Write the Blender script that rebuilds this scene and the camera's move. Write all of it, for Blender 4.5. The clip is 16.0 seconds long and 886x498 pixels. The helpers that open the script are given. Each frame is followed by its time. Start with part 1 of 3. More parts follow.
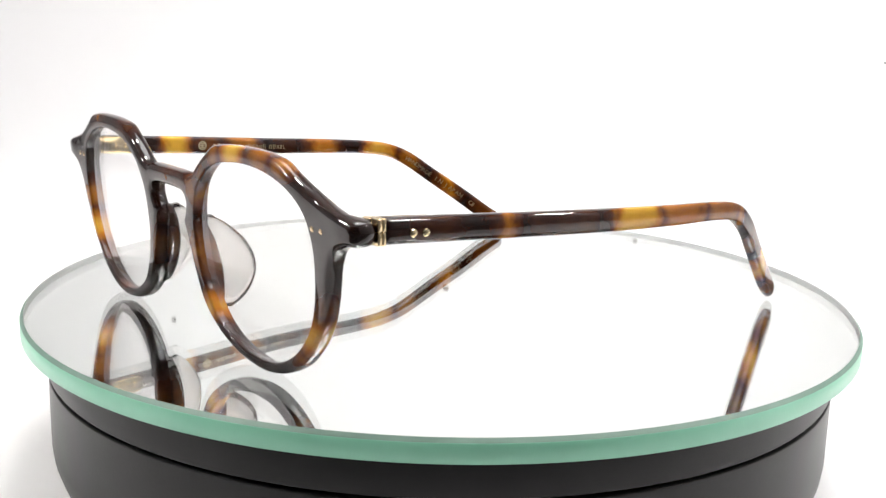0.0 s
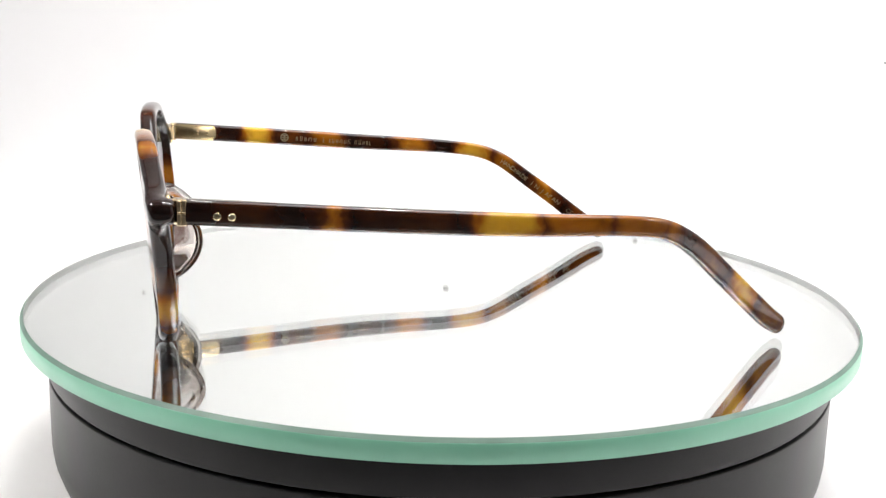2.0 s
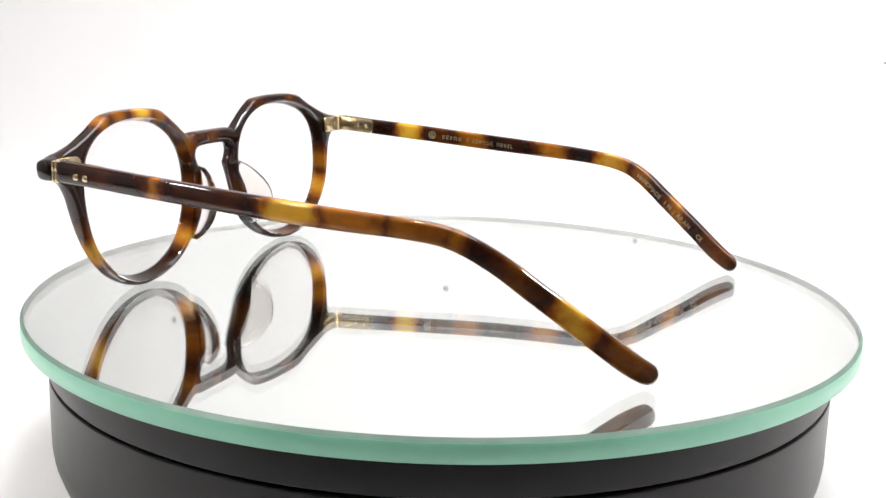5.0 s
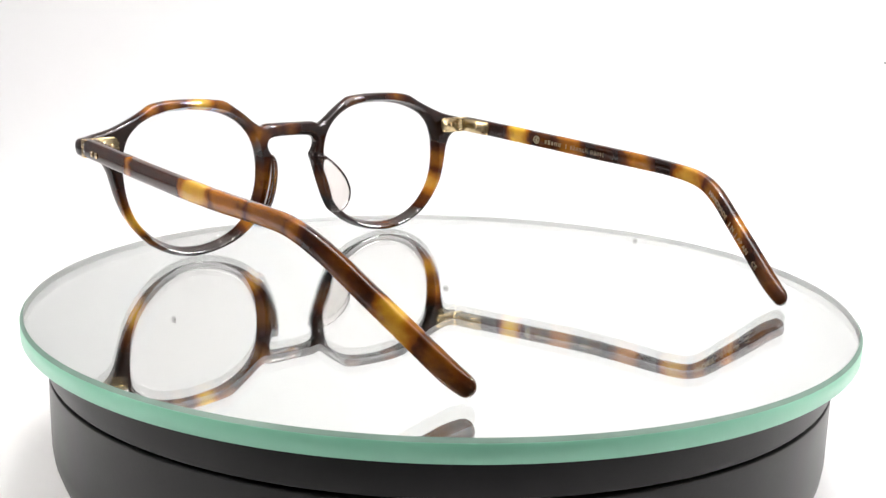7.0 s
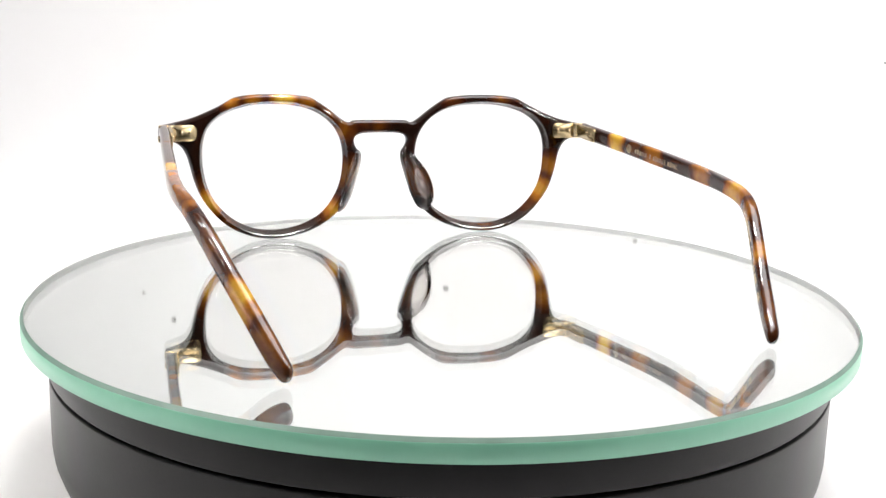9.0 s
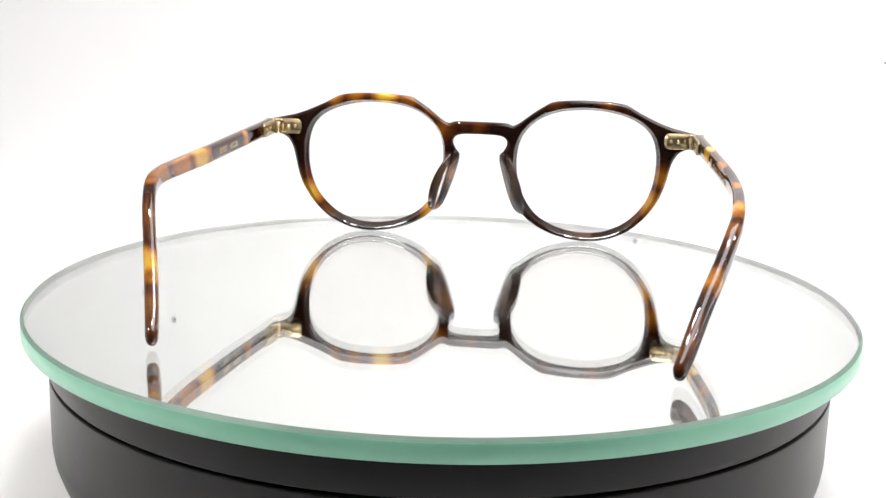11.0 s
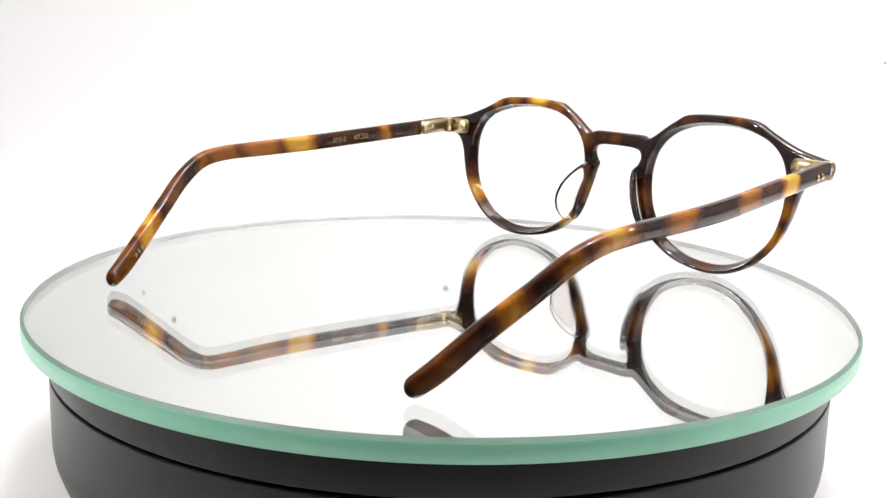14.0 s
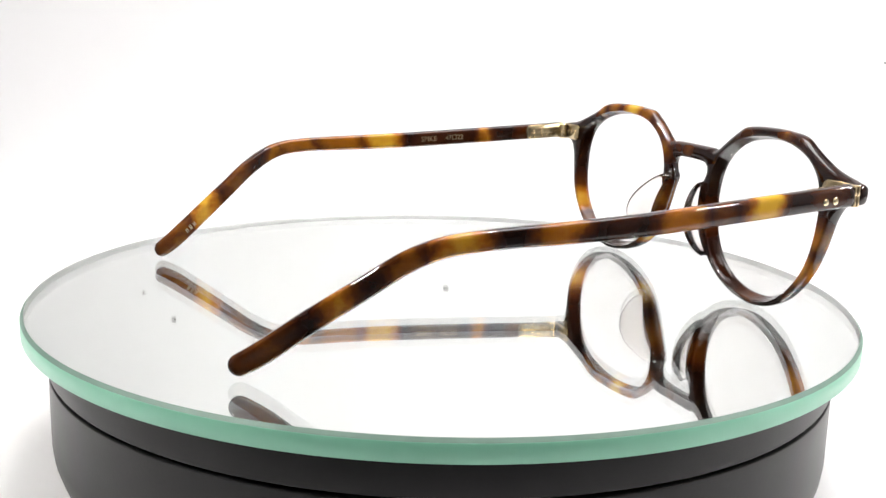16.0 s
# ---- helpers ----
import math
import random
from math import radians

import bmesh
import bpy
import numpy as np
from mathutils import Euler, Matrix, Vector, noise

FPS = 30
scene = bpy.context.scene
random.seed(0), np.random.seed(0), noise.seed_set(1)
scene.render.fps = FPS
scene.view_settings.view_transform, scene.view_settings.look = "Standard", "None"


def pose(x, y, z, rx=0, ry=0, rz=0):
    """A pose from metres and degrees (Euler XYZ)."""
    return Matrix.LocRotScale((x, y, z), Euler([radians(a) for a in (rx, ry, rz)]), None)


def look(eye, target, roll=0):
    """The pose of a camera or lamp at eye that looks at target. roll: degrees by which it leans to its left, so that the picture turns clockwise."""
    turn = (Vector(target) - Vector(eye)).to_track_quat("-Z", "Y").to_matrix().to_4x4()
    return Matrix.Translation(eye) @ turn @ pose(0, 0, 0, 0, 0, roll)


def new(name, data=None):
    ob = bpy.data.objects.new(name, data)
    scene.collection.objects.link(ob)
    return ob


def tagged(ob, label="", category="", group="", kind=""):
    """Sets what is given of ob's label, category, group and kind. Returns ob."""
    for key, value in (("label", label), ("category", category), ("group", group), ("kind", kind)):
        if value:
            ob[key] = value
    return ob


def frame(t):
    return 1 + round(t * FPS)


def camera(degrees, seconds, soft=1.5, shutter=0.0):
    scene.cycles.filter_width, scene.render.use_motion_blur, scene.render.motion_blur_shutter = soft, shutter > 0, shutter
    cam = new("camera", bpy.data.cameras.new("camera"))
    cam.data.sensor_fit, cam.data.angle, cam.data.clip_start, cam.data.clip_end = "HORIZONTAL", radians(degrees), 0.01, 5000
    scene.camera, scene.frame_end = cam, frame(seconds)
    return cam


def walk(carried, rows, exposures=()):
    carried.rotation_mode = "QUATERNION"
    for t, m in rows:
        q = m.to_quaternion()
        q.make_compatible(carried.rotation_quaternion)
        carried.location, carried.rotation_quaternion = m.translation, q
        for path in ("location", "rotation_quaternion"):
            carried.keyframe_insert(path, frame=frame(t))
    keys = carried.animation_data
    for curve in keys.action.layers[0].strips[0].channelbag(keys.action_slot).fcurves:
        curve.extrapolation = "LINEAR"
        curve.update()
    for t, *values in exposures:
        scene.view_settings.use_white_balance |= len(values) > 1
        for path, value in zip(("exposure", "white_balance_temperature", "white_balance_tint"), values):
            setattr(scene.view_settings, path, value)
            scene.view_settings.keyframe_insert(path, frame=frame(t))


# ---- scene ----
cam = camera(44.74, 16.0, soft=1.5)
EYE = (0.0, -0.27708, 0.07088)
AIM = (-0.00113, 0.0, 0.01040)
walk(cam, [(0.0, look(EYE, AIM, 1.59)), (16.0, look(EYE, AIM, 1.59))], exposures=[(0.0, 0.0), (16.0, 0.0)])

# ---- light: a photo light box with a diffusing ceiling panel and two small lamps ----
PANEL_POWER = 7.8
LAMP_POWER = 360.0
world = bpy.data.worlds.new("world")
scene.world = world
world.use_nodes = True
world.node_tree.nodes["Background"].inputs[0].default_value = (0.9, 0.93, 1.0, 1)
world.node_tree.nodes["Background"].inputs[1].default_value = 0.25

MM = 0.001


# ---- node helpers ----
def material(name):
    m = bpy.data.materials.new(name)
    m.use_nodes = True
    nt = m.node_tree
    return m, nt, nt.nodes["Principled BSDF"], nt.nodes["Material Output"]


def link(nt, a, b):
    nt.links.new(a, b)


def node(nt, kind, **inputs):
    n = nt.nodes.new(kind)
    for k, v in inputs.items():
        n.inputs[k.replace("_", " ")].default_value = v
    return n


def math_node(nt, op, a, b=None, clamp=False):
    n = nt.nodes.new("ShaderNodeMath")
    n.operation = op
    n.use_clamp = clamp
    for i, v in enumerate((a, b)):
        if v is None:
            continue
        if isinstance(v, (int, float)):
            n.inputs[i].default_value = v
        else:
            link(nt, v, n.inputs[i])
    return n.outputs[0]


def coords(nt):
    return nt.nodes.new("ShaderNodeTexCoord").outputs["Object"]


def noise_out(nt, vec, scale, detail=3.0, rough=0.5):
    n = node(nt, "ShaderNodeTexNoise", Scale=scale, Detail=detail, Roughness=rough)
    link(nt, vec, n.inputs["Vector"])
    return n


def ramp(nt, fac, stops, smooth="LINEAR"):
    r = nt.nodes.new("ShaderNodeValToRGB")
    r.color_ramp.interpolation = smooth
    els = r.color_ramp.elements
    while len(els) < len(stops):
        els.new(0.5)
    for e, (p, c) in zip(els, stops):
        e.position, e.color = p, (*c, 1)
    link(nt, fac, r.inputs[0])
    return r.outputs[0]


def bump(nt, height, strength, distance, bsdf):
    b = node(nt, "ShaderNodeBump", Strength=strength, Distance=distance)
    link(nt, height, b.inputs["Height"])
    link(nt, b.outputs[0], bsdf.inputs["Normal"])


DARK, RED, BROWN, AMBER, YELLOW = (0.013, 0.0034, 0.0014), (0.048, 0.0100, 0.0022), (0.125, 0.032, 0.0032), (0.46, 0.155, 0.009), (0.86, 0.53, 0.045)


def tortoise(name, blobs, along_y):
    """Tortoiseshell acetate. blobs: (strength, centre x or y, centre z, half width) in mm, clouds of amber in the dark sheet."""
    m, nt, p, out = material(name)
    vec = coords(nt)
    warp = noise_out(nt, vec, 170 if along_y else 110, 3.0)
    sub = nt.nodes.new("ShaderNodeVectorMath")
    sub.operation = "SUBTRACT"
    link(nt, warp.outputs["Color"], sub.inputs[0])
    sub.inputs[1].default_value = (0.5, 0.5, 0.5)
    mad = nt.nodes.new("ShaderNodeVectorMath")
    mad.operation = "MULTIPLY_ADD"
    link(nt, sub.outputs[0], mad.inputs[0])
    mad.inputs[1].default_value = (0.0030, 0.0085 if along_y else 0.0034, 0.0030)
    link(nt, vec, mad.inputs[2])
    flat = nt.nodes.new("ShaderNodeVectorMath")
    flat.operation = "MULTIPLY"
    link(nt, mad.outputs[0], flat.inputs[0])
    flat.inputs[1].default_value = (0, 1, 0) if along_y else (1, 0, 1)
    total = None
    for strength, a, z, half in blobs:
        d = nt.nodes.new("ShaderNodeVectorMath")
        d.operation = "DISTANCE"
        link(nt, flat.outputs[0], d.inputs[0])
        d.inputs[1].default_value = (0, a * MM, 0) if along_y else (a * MM, 0, z * MM)
        r = nt.nodes.new("ShaderNodeMapRange")
        r.interpolation_type = "SMOOTHSTEP"
        link(nt, d.outputs["Value"], r.inputs["Value"])
        r.inputs["From Min"].default_value = (half + 4.2) * MM
        r.inputs["From Max"].default_value = (half - 4.4) * MM
        r.inputs["To Min"].default_value = 0
        r.inputs["To Max"].default_value = strength
        if total is None:
            total = r.outputs[0]
        else:
            total = math_node(nt, "SMOOTH_MAX", total, r.outputs[0])
            total.node.inputs[2].default_value = 0.05
    stretch = nt.nodes.new("ShaderNodeVectorMath")
    stretch.operation = "MULTIPLY"
    link(nt, vec, stretch.inputs[0])
    stretch.inputs[1].default_value = (1, 0.25, 1) if along_y else (0.6, 1, 1)
    fine = noise_out(nt, stretch.outputs[0], 420, 4.0, 0.6)
    cloud = noise_out(nt, vec, 95, 2.0)
    v = math_node(nt, "ADD", total, math_node(nt, "MULTIPLY", math_node(nt, "SUBTRACT", fine.outputs["Fac"], 0.5), 0.22))
    v = math_node(nt, "ADD", v, math_node(nt, "MULTIPLY", math_node(nt, "SUBTRACT", cloud.outputs["Fac"], 0.505), 0.30), True)
    col = ramp(nt, v, [(0.0, DARK), (0.2, RED), (0.42, BROWN), (0.68, AMBER), (1.0, YELLOW)])
    link(nt, col, p.inputs["Base Color"])
    nt.nodes.remove(p)
    body = node(nt, "ShaderNodeBsdfDiffuse", Roughness=0.2)
    glow = nt.nodes.new("ShaderNodeBsdfTranslucent")
    gloss = node(nt, "ShaderNodeBsdfGlossy", Color=(1, 1, 1, 1))
    link(nt, col, body.inputs["Color"])
    link(nt, col, glow.inputs["Color"])
    polish = noise_out(nt, vec, 900, 2.0)
    rr = nt.nodes.new("ShaderNodeMapRange")
    link(nt, polish.outputs["Fac"], rr.inputs["Value"])
    rr.inputs["To Min"].default_value, rr.inputs["To Max"].default_value = 0.02, 0.055
    link(nt, rr.outputs[0], gloss.inputs["Roughness"])
    swell = noise_out(nt, vec, 130, 1.0)
    bump(nt, swell.outputs["Fac"], 0.10, 0.0008, gloss)
    core = nt.nodes.new("ShaderNodeMixShader")
    core.inputs[0].default_value = 0.36
    link(nt, body.outputs[0], core.inputs[1])
    link(nt, glow.outputs[0], core.inputs[2])
    skin = node(nt, "ShaderNodeFresnel", IOR=1.5)
    mix = nt.nodes.new("ShaderNodeMixShader")
    link(nt, skin.outputs[0], mix.inputs[0])
    link(nt, core.outputs[0], mix.inputs[1])
    link(nt, gloss.outputs[0], mix.inputs[2])
    link(nt, mix.outputs[0], out.inputs["Surface"])
    return m


FRONT_BLOBS = [
    (0.80, -47.5, 43.6, 3.2), (0.66, -40.5, 44, 4.5), (0.98, -31, 44, 4.8), (0.60, -23.5, 43, 4.2), (0.46, -17, 40, 4.5), (0.52, -13, 34, 4.5),
    (0.55, -0.6, 35, 2.0), (0.30, -5.5, 35, 3.0),
    (0.80, -55.2, 11.5, 5.4), (0.52, -50.5, 6, 3.6), (0.42, -58, 17, 3.0), (0.95, -15.5, 8.5, 3.8), (0.48, -11, 20, 6.0),
    (0.30, 24, 44, 4.5), (0.62, 40.6, 44.2, 2.8), (0.80, 54.8, 14, 4.8), (0.62, 58, 22, 4.4), (0.40, 51, 8, 3.0), (0.33, 35, 1, 5.0), (0.40, 11, 18, 5.0), (0.30, 46, 44, 2)]
LEFT_BLOBS = [(0.78, -27, 0, 3.0), (0.22, -12, 0, 7), (0.22, -42, 0, 10), (0.92, -62, 0, 7), (0.68, -76, 0, 8), (0.58, -90, 0, 8), (0.62, -98, 0, 3.5), (0.46, -109, 0, 5),
              (0.88, -120, 0, 4.2), (0.44, -131, 0, 7)]
RIGHT_BLOBS = [(0.22, -8, 0, 6), (1.0, -25.8, 0, 4.8), (0.44, -36, 0, 4), (0.66, -47, 0, 6.2), (0.68, -75, 0, 6.0), (0.20, -61, 0, 4), (0.86, -95, 0, 5.4), (0.56, -105, 0, 5),
               (0.76, -117, 0, 3.6), (0.42, -130, 0, 6)]
acetate_front = tortoise("tortoiseshell_acetate_front", FRONT_BLOBS, False)
acetate_left = tortoise("tortoiseshell_acetate_left", LEFT_BLOBS, True)
acetate_right = tortoise("tortoiseshell_acetate_right", RIGHT_BLOBS, True)


def metal(name, colour, rough):
    m, nt, p, out = material(name)
    vec = coords(nt)
    n = noise_out(nt, vec, 700, 3.0)
    link(nt, ramp(nt, n.outputs["Fac"], [(0.3, tuple(c * (0.8 if rough else 1.0) for c in colour)), (0.7, colour)]), p.inputs["Base Color"])
    p.inputs["Metallic"].default_value = 1
    p.inputs["Roughness"].default_value = rough
    bump(nt, n.outputs["Fac"], 0.15, 0.0002, p)
    return m


gold = metal("pale_gold_metal", (0.78, 0.62, 0.38), 0.18)
bronzed = metal("brushed_dull_gold", (0.50, 0.39, 0.22), 0.27)
gilt = metal("gilt_stamping", (0.62, 0.50, 0.30), 0.35)
silver = metal("silvering", (0.985, 0.99, 0.985), 0.0)
silver.node_tree.nodes["Principled BSDF"].inputs["Roughness"].default_value = 0.0
for l in list(silver.node_tree.nodes["Principled BSDF"].inputs["Normal"].links):
    silver.node_tree.links.remove(l)


def clear(name, tint, ior, rough=0.0):
    """Thin clear sheet: lets light straight through, with a gloss that grows to grazing angles."""
    m, nt, p, out = material(name)
    t = node(nt, "ShaderNodeBsdfTransparent", Color=(*tint, 1))
    g = node(nt, "ShaderNodeBsdfGlossy", Roughness=rough, Color=(1, 1, 1, 1))
    lw = node(nt, "ShaderNodeLayerWeight", Blend=0.5)
    f0 = ((ior - 1) / (ior + 1)) ** 2
    gain = math_node(nt, "MULTIPLY", math_node(nt, "POWER", lw.outputs["Facing"], 5.0), 0.85)
    f = math_node(nt, "ADD", gain, f0 * 0.6, True)
    mix = nt.nodes.new("ShaderNodeMixShader")
    link(nt, f, mix.inputs[0])
    link(nt, t.outputs[0], mix.inputs[1])
    link(nt, g.outputs[0], mix.inputs[2])
    link(nt, mix.outputs[0], out.inputs["Surface"])
    return m


lens_clear = clear("clear_demo_lens", (0.987, 0.981, 0.979), 1.5)
m, nt, p, out = material("clear_acetate")
p.inputs["Base Color"].default_value = (0.86, 0.825, 0.80, 1)
p.inputs["Transmission Weight"].default_value = 1.0
p.inputs["Roughness"].default_value = 0.04
p.inputs["IOR"].default_value = 1.47
pad_clear = m

m, nt, p, out = material("plate_glass")
g = node(nt, "ShaderNodeBsdfGlass", Color=(0.985, 0.995, 0.988, 1), Roughness=0.0, IOR=1.5)
link(nt, g.outputs[0], out.inputs["Surface"])
plate_glass = m

m, nt, p, out = material("ground_glass_edge")
vec = coords(nt)
n = noise_out(nt, vec, 60, 3.0)
n2 = noise_out(nt, vec, 900, 2.0)
link(nt, ramp(nt, n.outputs["Fac"], [(0.3, (0.20, 0.49, 0.345)), (0.7, (0.235, 0.54, 0.385))]), p.inputs["Base Color"])
p.inputs["Roughness"].default_value = 0.35
bump(nt, n2.outputs["Fac"], 0.1, 0.0002, p)
edge_glass = m
m, nt, p, out = material("ground_glass_chamfer")
n = noise_out(nt, coords(nt), 120, 3.0)
link(nt, ramp(nt, n.outputs["Fac"], [(0.3, (0.125, 0.205, 0.165)), (0.7, (0.16, 0.25, 0.205))]), p.inputs["Base Color"])
p.inputs["Roughness"].default_value = 0.5
chamfer_glass = m

# pale tone stands in for light passing through the rear glass edge
m, nt, p, out = material("pale_edge_light")
n = noise_out(nt, coords(nt), 120, 3.0)
link(nt, ramp(nt, n.outputs["Fac"], [(0.3, (0.90, 0.92, 0.91)), (0.7, (0.95, 0.97, 0.96))]), p.inputs["Base Color"])
p.inputs["Roughness"].default_value = 0.5
p.inputs["Metallic"].default_value = 1.0
edge_light_liner = m

m, nt, p, out = material("black_plastic")
vec = coords(nt)
n = noise_out(nt, vec, 60, 1.0, 0.4)
n2 = noise_out(nt, vec, 1500, 2.0)
link(nt, ramp(nt, n.outputs["Fac"], [(0.35, (0.0085, 0.0083, 0.0085)), (0.7, (0.0135, 0.013, 0.0133))]), p.inputs["Base Color"])
rr = nt.nodes.new("ShaderNodeMapRange")
link(nt, n.outputs["Fac"], rr.inputs["Value"])
rr.inputs["To Min"].default_value, rr.inputs["To Max"].default_value = 0.34, 0.42
link(nt, rr.outputs[0], p.inputs["Roughness"])
bump(nt, n2.outputs["Fac"], 0.08, 0.0002, p)
p.inputs["Specular IOR Level"].default_value = 0.21
black_plastic = m

m, nt, p, out = material("white_backdrop_sheet")
vec = coords(nt)
n = noise_out(nt, vec, 3.0, 3.0)
link(nt, ramp(nt, n.outputs["Fac"], [(0.3, (0.835, 0.83, 0.835)), (0.7, (0.86, 0.858, 0.86))]), p.inputs["Base Color"])
p.inputs["Roughness"].default_value = 0.7
white_sheet = m
m, nt, p, out = material("pale_grey_sheet")
n = noise_out(nt, coords(nt), 3.0, 3.0)
link(nt, ramp(nt, n.outputs["Fac"], [(0.3, (0.27, 0.27, 0.285)), (0.7, (0.31, 0.31, 0.32))]), p.inputs["Base Color"])
p.inputs["Roughness"].default_value = 0.7
grey_sheet = m
# dark grey for unseen surfaces added to darken camera-side reflections
m, nt, p, out = material("unseen_dark_grey")
n = noise_out(nt, coords(nt), 40, 3.0)
link(nt, ramp(nt, n.outputs["Fac"], [(0.3, (0.05, 0.05, 0.053)), (0.7, (0.075, 0.075, 0.078))]), p.inputs["Base Color"])
p.inputs["Roughness"].default_value = 0.8
dark_filler = m
m, nt, p, out = material("smudge_grey")
n = noise_out(nt, coords(nt), 300, 3.0)
link(nt, ramp(nt, n.outputs["Fac"], [(0.3, (0.16, 0.15, 0.15)), (0.7, (0.3, 0.29, 0.29))]), p.inputs["Base Color"])
smudge_grey = m


def emitter(name, colour, power):
    m, nt, p, out = material(name)
    e = node(nt, "ShaderNodeEmission", Color=(*colour, 1), Strength=power)
    link(nt, e.outputs[0], out.inputs["Surface"])
    return m


panel_glow = emitter("diffuser_glow", (1.0, 0.985, 0.99), PANEL_POWER)
lamp_glow = emitter("led_glow", (1.0, 0.97, 0.93), LAMP_POWER)


# ---- mesh helpers ----
def finish(name, bm, mats, smooth=True):
    bmesh.ops.recalc_face_normals(bm, faces=bm.faces)
    me = bpy.data.meshes.new(name)
    bm.to_mesh(me)
    bm.free()
    for mt in mats if isinstance(mats, (list, tuple)) else [mats]:
        me.materials.append(mt)
    for poly in me.polygons:
        poly.use_smooth = smooth
    return me


def part(name, bm, mats, parent=None, label="", smooth=True):
    ob = new(name, finish(name, bm, mats, smooth))
    if parent:
        ob.parent = parent
    return tagged(ob, label)


def weighted(ob):
    w = ob.modifiers.new("normals", "WEIGHTED_NORMAL")
    w.keep_sharp = True
    return ob


def spline(points, closed, steps):
    """Rounded curve through control points (centripetal feel by uniform Catmull-Rom)."""
    out = []
    n = len(points)
    for i in range(n if closed else n - 1):
        q = [np.array(points[(i + k) % n] if closed else points[min(max(i + k, 0), n - 1)], float) for k in (-1, 0, 1, 2)]
        for s in range(steps):
            t = s / steps
            out.append(0.5 * (2 * q[1] + (q[2] - q[0]) * t + (2 * q[0] - 5 * q[1] + 4 * q[2] - q[3]) * t * t + (3 * q[1] - q[0] - 3 * q[2] + q[3]) * t ** 3))
    if not closed:
        out.append(np.array(points[-1], float))
    return np.array(out)


def inset(loop, r):
    """Moves a closed 2D loop to its left by r."""
    d = np.roll(loop, -1, 0) - np.roll(loop, 1, 0)
    d /= np.linalg.norm(d, axis=1)[:, None] + 1e-12
    return loop + r * np.stack([-d[:, 1], d[:, 0]], 1)


def lathe(bm, profile, segs, cx=0.0, cy=0.0, material_of=None):
    rings = []
    for r, z in profile:
        rings.append([bm.verts.new((cx + r * math.cos(2 * math.pi * i / segs), cy + r * math.sin(2 * math.pi * i / segs), z)) for i in range(segs)])
    for k in range(len(rings) - 1):
        for i in range(segs):
            f = bm.faces.new((rings[k][i], rings[k][(i + 1) % segs], rings[k + 1][(i + 1) % segs], rings[k + 1][i]))
            if material_of:
                f.material_index = material_of(k)
    return rings


def rounded_box(size, at, r, segs=3, turn=None):
    bm = bmesh.new()
    bmesh.ops.create_cube(bm, size=1)
    bmesh.ops.scale(bm, vec=size, verts=bm.verts)
    bmesh.ops.bevel(bm, geom=bm.edges[:], offset=r, segments=segs, profile=0.5, affect="EDGES")
    m4 = Matrix.Translation(at) @ (turn or Matrix.Identity(4))
    bmesh.ops.transform(bm, matrix=m4, verts=bm.verts)
    return bm


def leaf_plate(length, height, thick, m4):
    """A plate with rounded corners at one end (towards -x) and softened edges."""
    bm = bmesh.new()
    out = [(length / 2, -height / 2), (length / 2, height / 2)]
    r = height * 0.34
    for base, sz in ((0, 1), (math.pi / 2, -1)):
        for a in np.linspace(base, base + math.pi / 2, 7):
            out.append((-length / 2 + r - r * math.sin(a), sz * (height / 2 - r) + r * math.cos(a)))
    out = np.array(out)
    c = out.mean(0)
    rings = []
    for k, y in ((1.0, thick / 2), (1.0, -thick * 0.2), (0.95, -thick / 2)):
        rings.append([bm.verts.new((c[0] + (x - c[0]) * k, y, c[1] + (z - c[1]) * k)) for x, z in out])
    n = len(out)
    for a, b in zip(rings, rings[1:]):
        for i in range(n):
            bm.faces.new((a[i], a[(i + 1) % n], b[(i + 1) % n], b[i]))
    bm.faces.new(rings[0])
    bm.faces.new(rings[-1])
    bmesh.ops.transform(bm, matrix=m4, verts=bm.verts)
    return bm


def dome(radius, height, at, normal):
    """A low round rivet head standing out along normal."""
    bm = bmesh.new()
    prof = [(radius, -height), (radius, 0.0), (radius * 0.86, height * 0.55), (radius * 0.5, height * 0.9)]
    rings = lathe(bm, prof, 16)
    bm.faces.new(rings[-1])
    bm.faces.new(rings[0])
    q = Vector((0, 0, 1)).rotation_difference(Vector(normal)).to_matrix().to_4x4()
    bmesh.ops.transform(bm, matrix=Matrix.Translation(at) @ q, verts=bm.verts)
    return bm


# ---- the light box ----
FLOOR_Z = -0.0440
BOX_X, BACK_Y, FRONT_Y, TOP_Z = 0.52, 0.62, -0.62, 0.62


def backdrop_sheet():
    bm = bmesh.new()
    prof = [(-0.17, FLOOR_Z), (-0.1, FLOOR_Z), (0.0, FLOOR_Z), (0.22, FLOOR_Z)]
    R = 0.30
    for i in range(1, 25):
        a = math.pi / 2 * i / 24
        prof.append((BACK_Y - R + R * math.sin(a), FLOOR_Z + R - R * math.cos(a)))
    prof.append((BACK_Y, TOP_Z))
    xs = np.linspace(-BOX_X, BOX_X, 9)
    grid = [[bm.verts.new((x, y, z)) for x in xs] for y, z in prof]
    for a, b in zip(grid, grid[1:]):
        for i in range(8):
            bm.faces.new((a[i], a[i + 1], b[i + 1], b[i]))
    ob = part("backdrop", bm, white_sheet)
    s = ob.modifiers.new("thickness", "SOLIDIFY")
    s.thickness, s.offset = 0.002, 0
    return tagged(ob, "white seamless sweep sheet curving from floor to back", "backdrop", kind="structure")


def slab(name, size, at, mat, label, category):
    return tagged(part(name, rounded_box(size, at, 0.002, 1), mat, smooth=False), label, category, kind="structure")


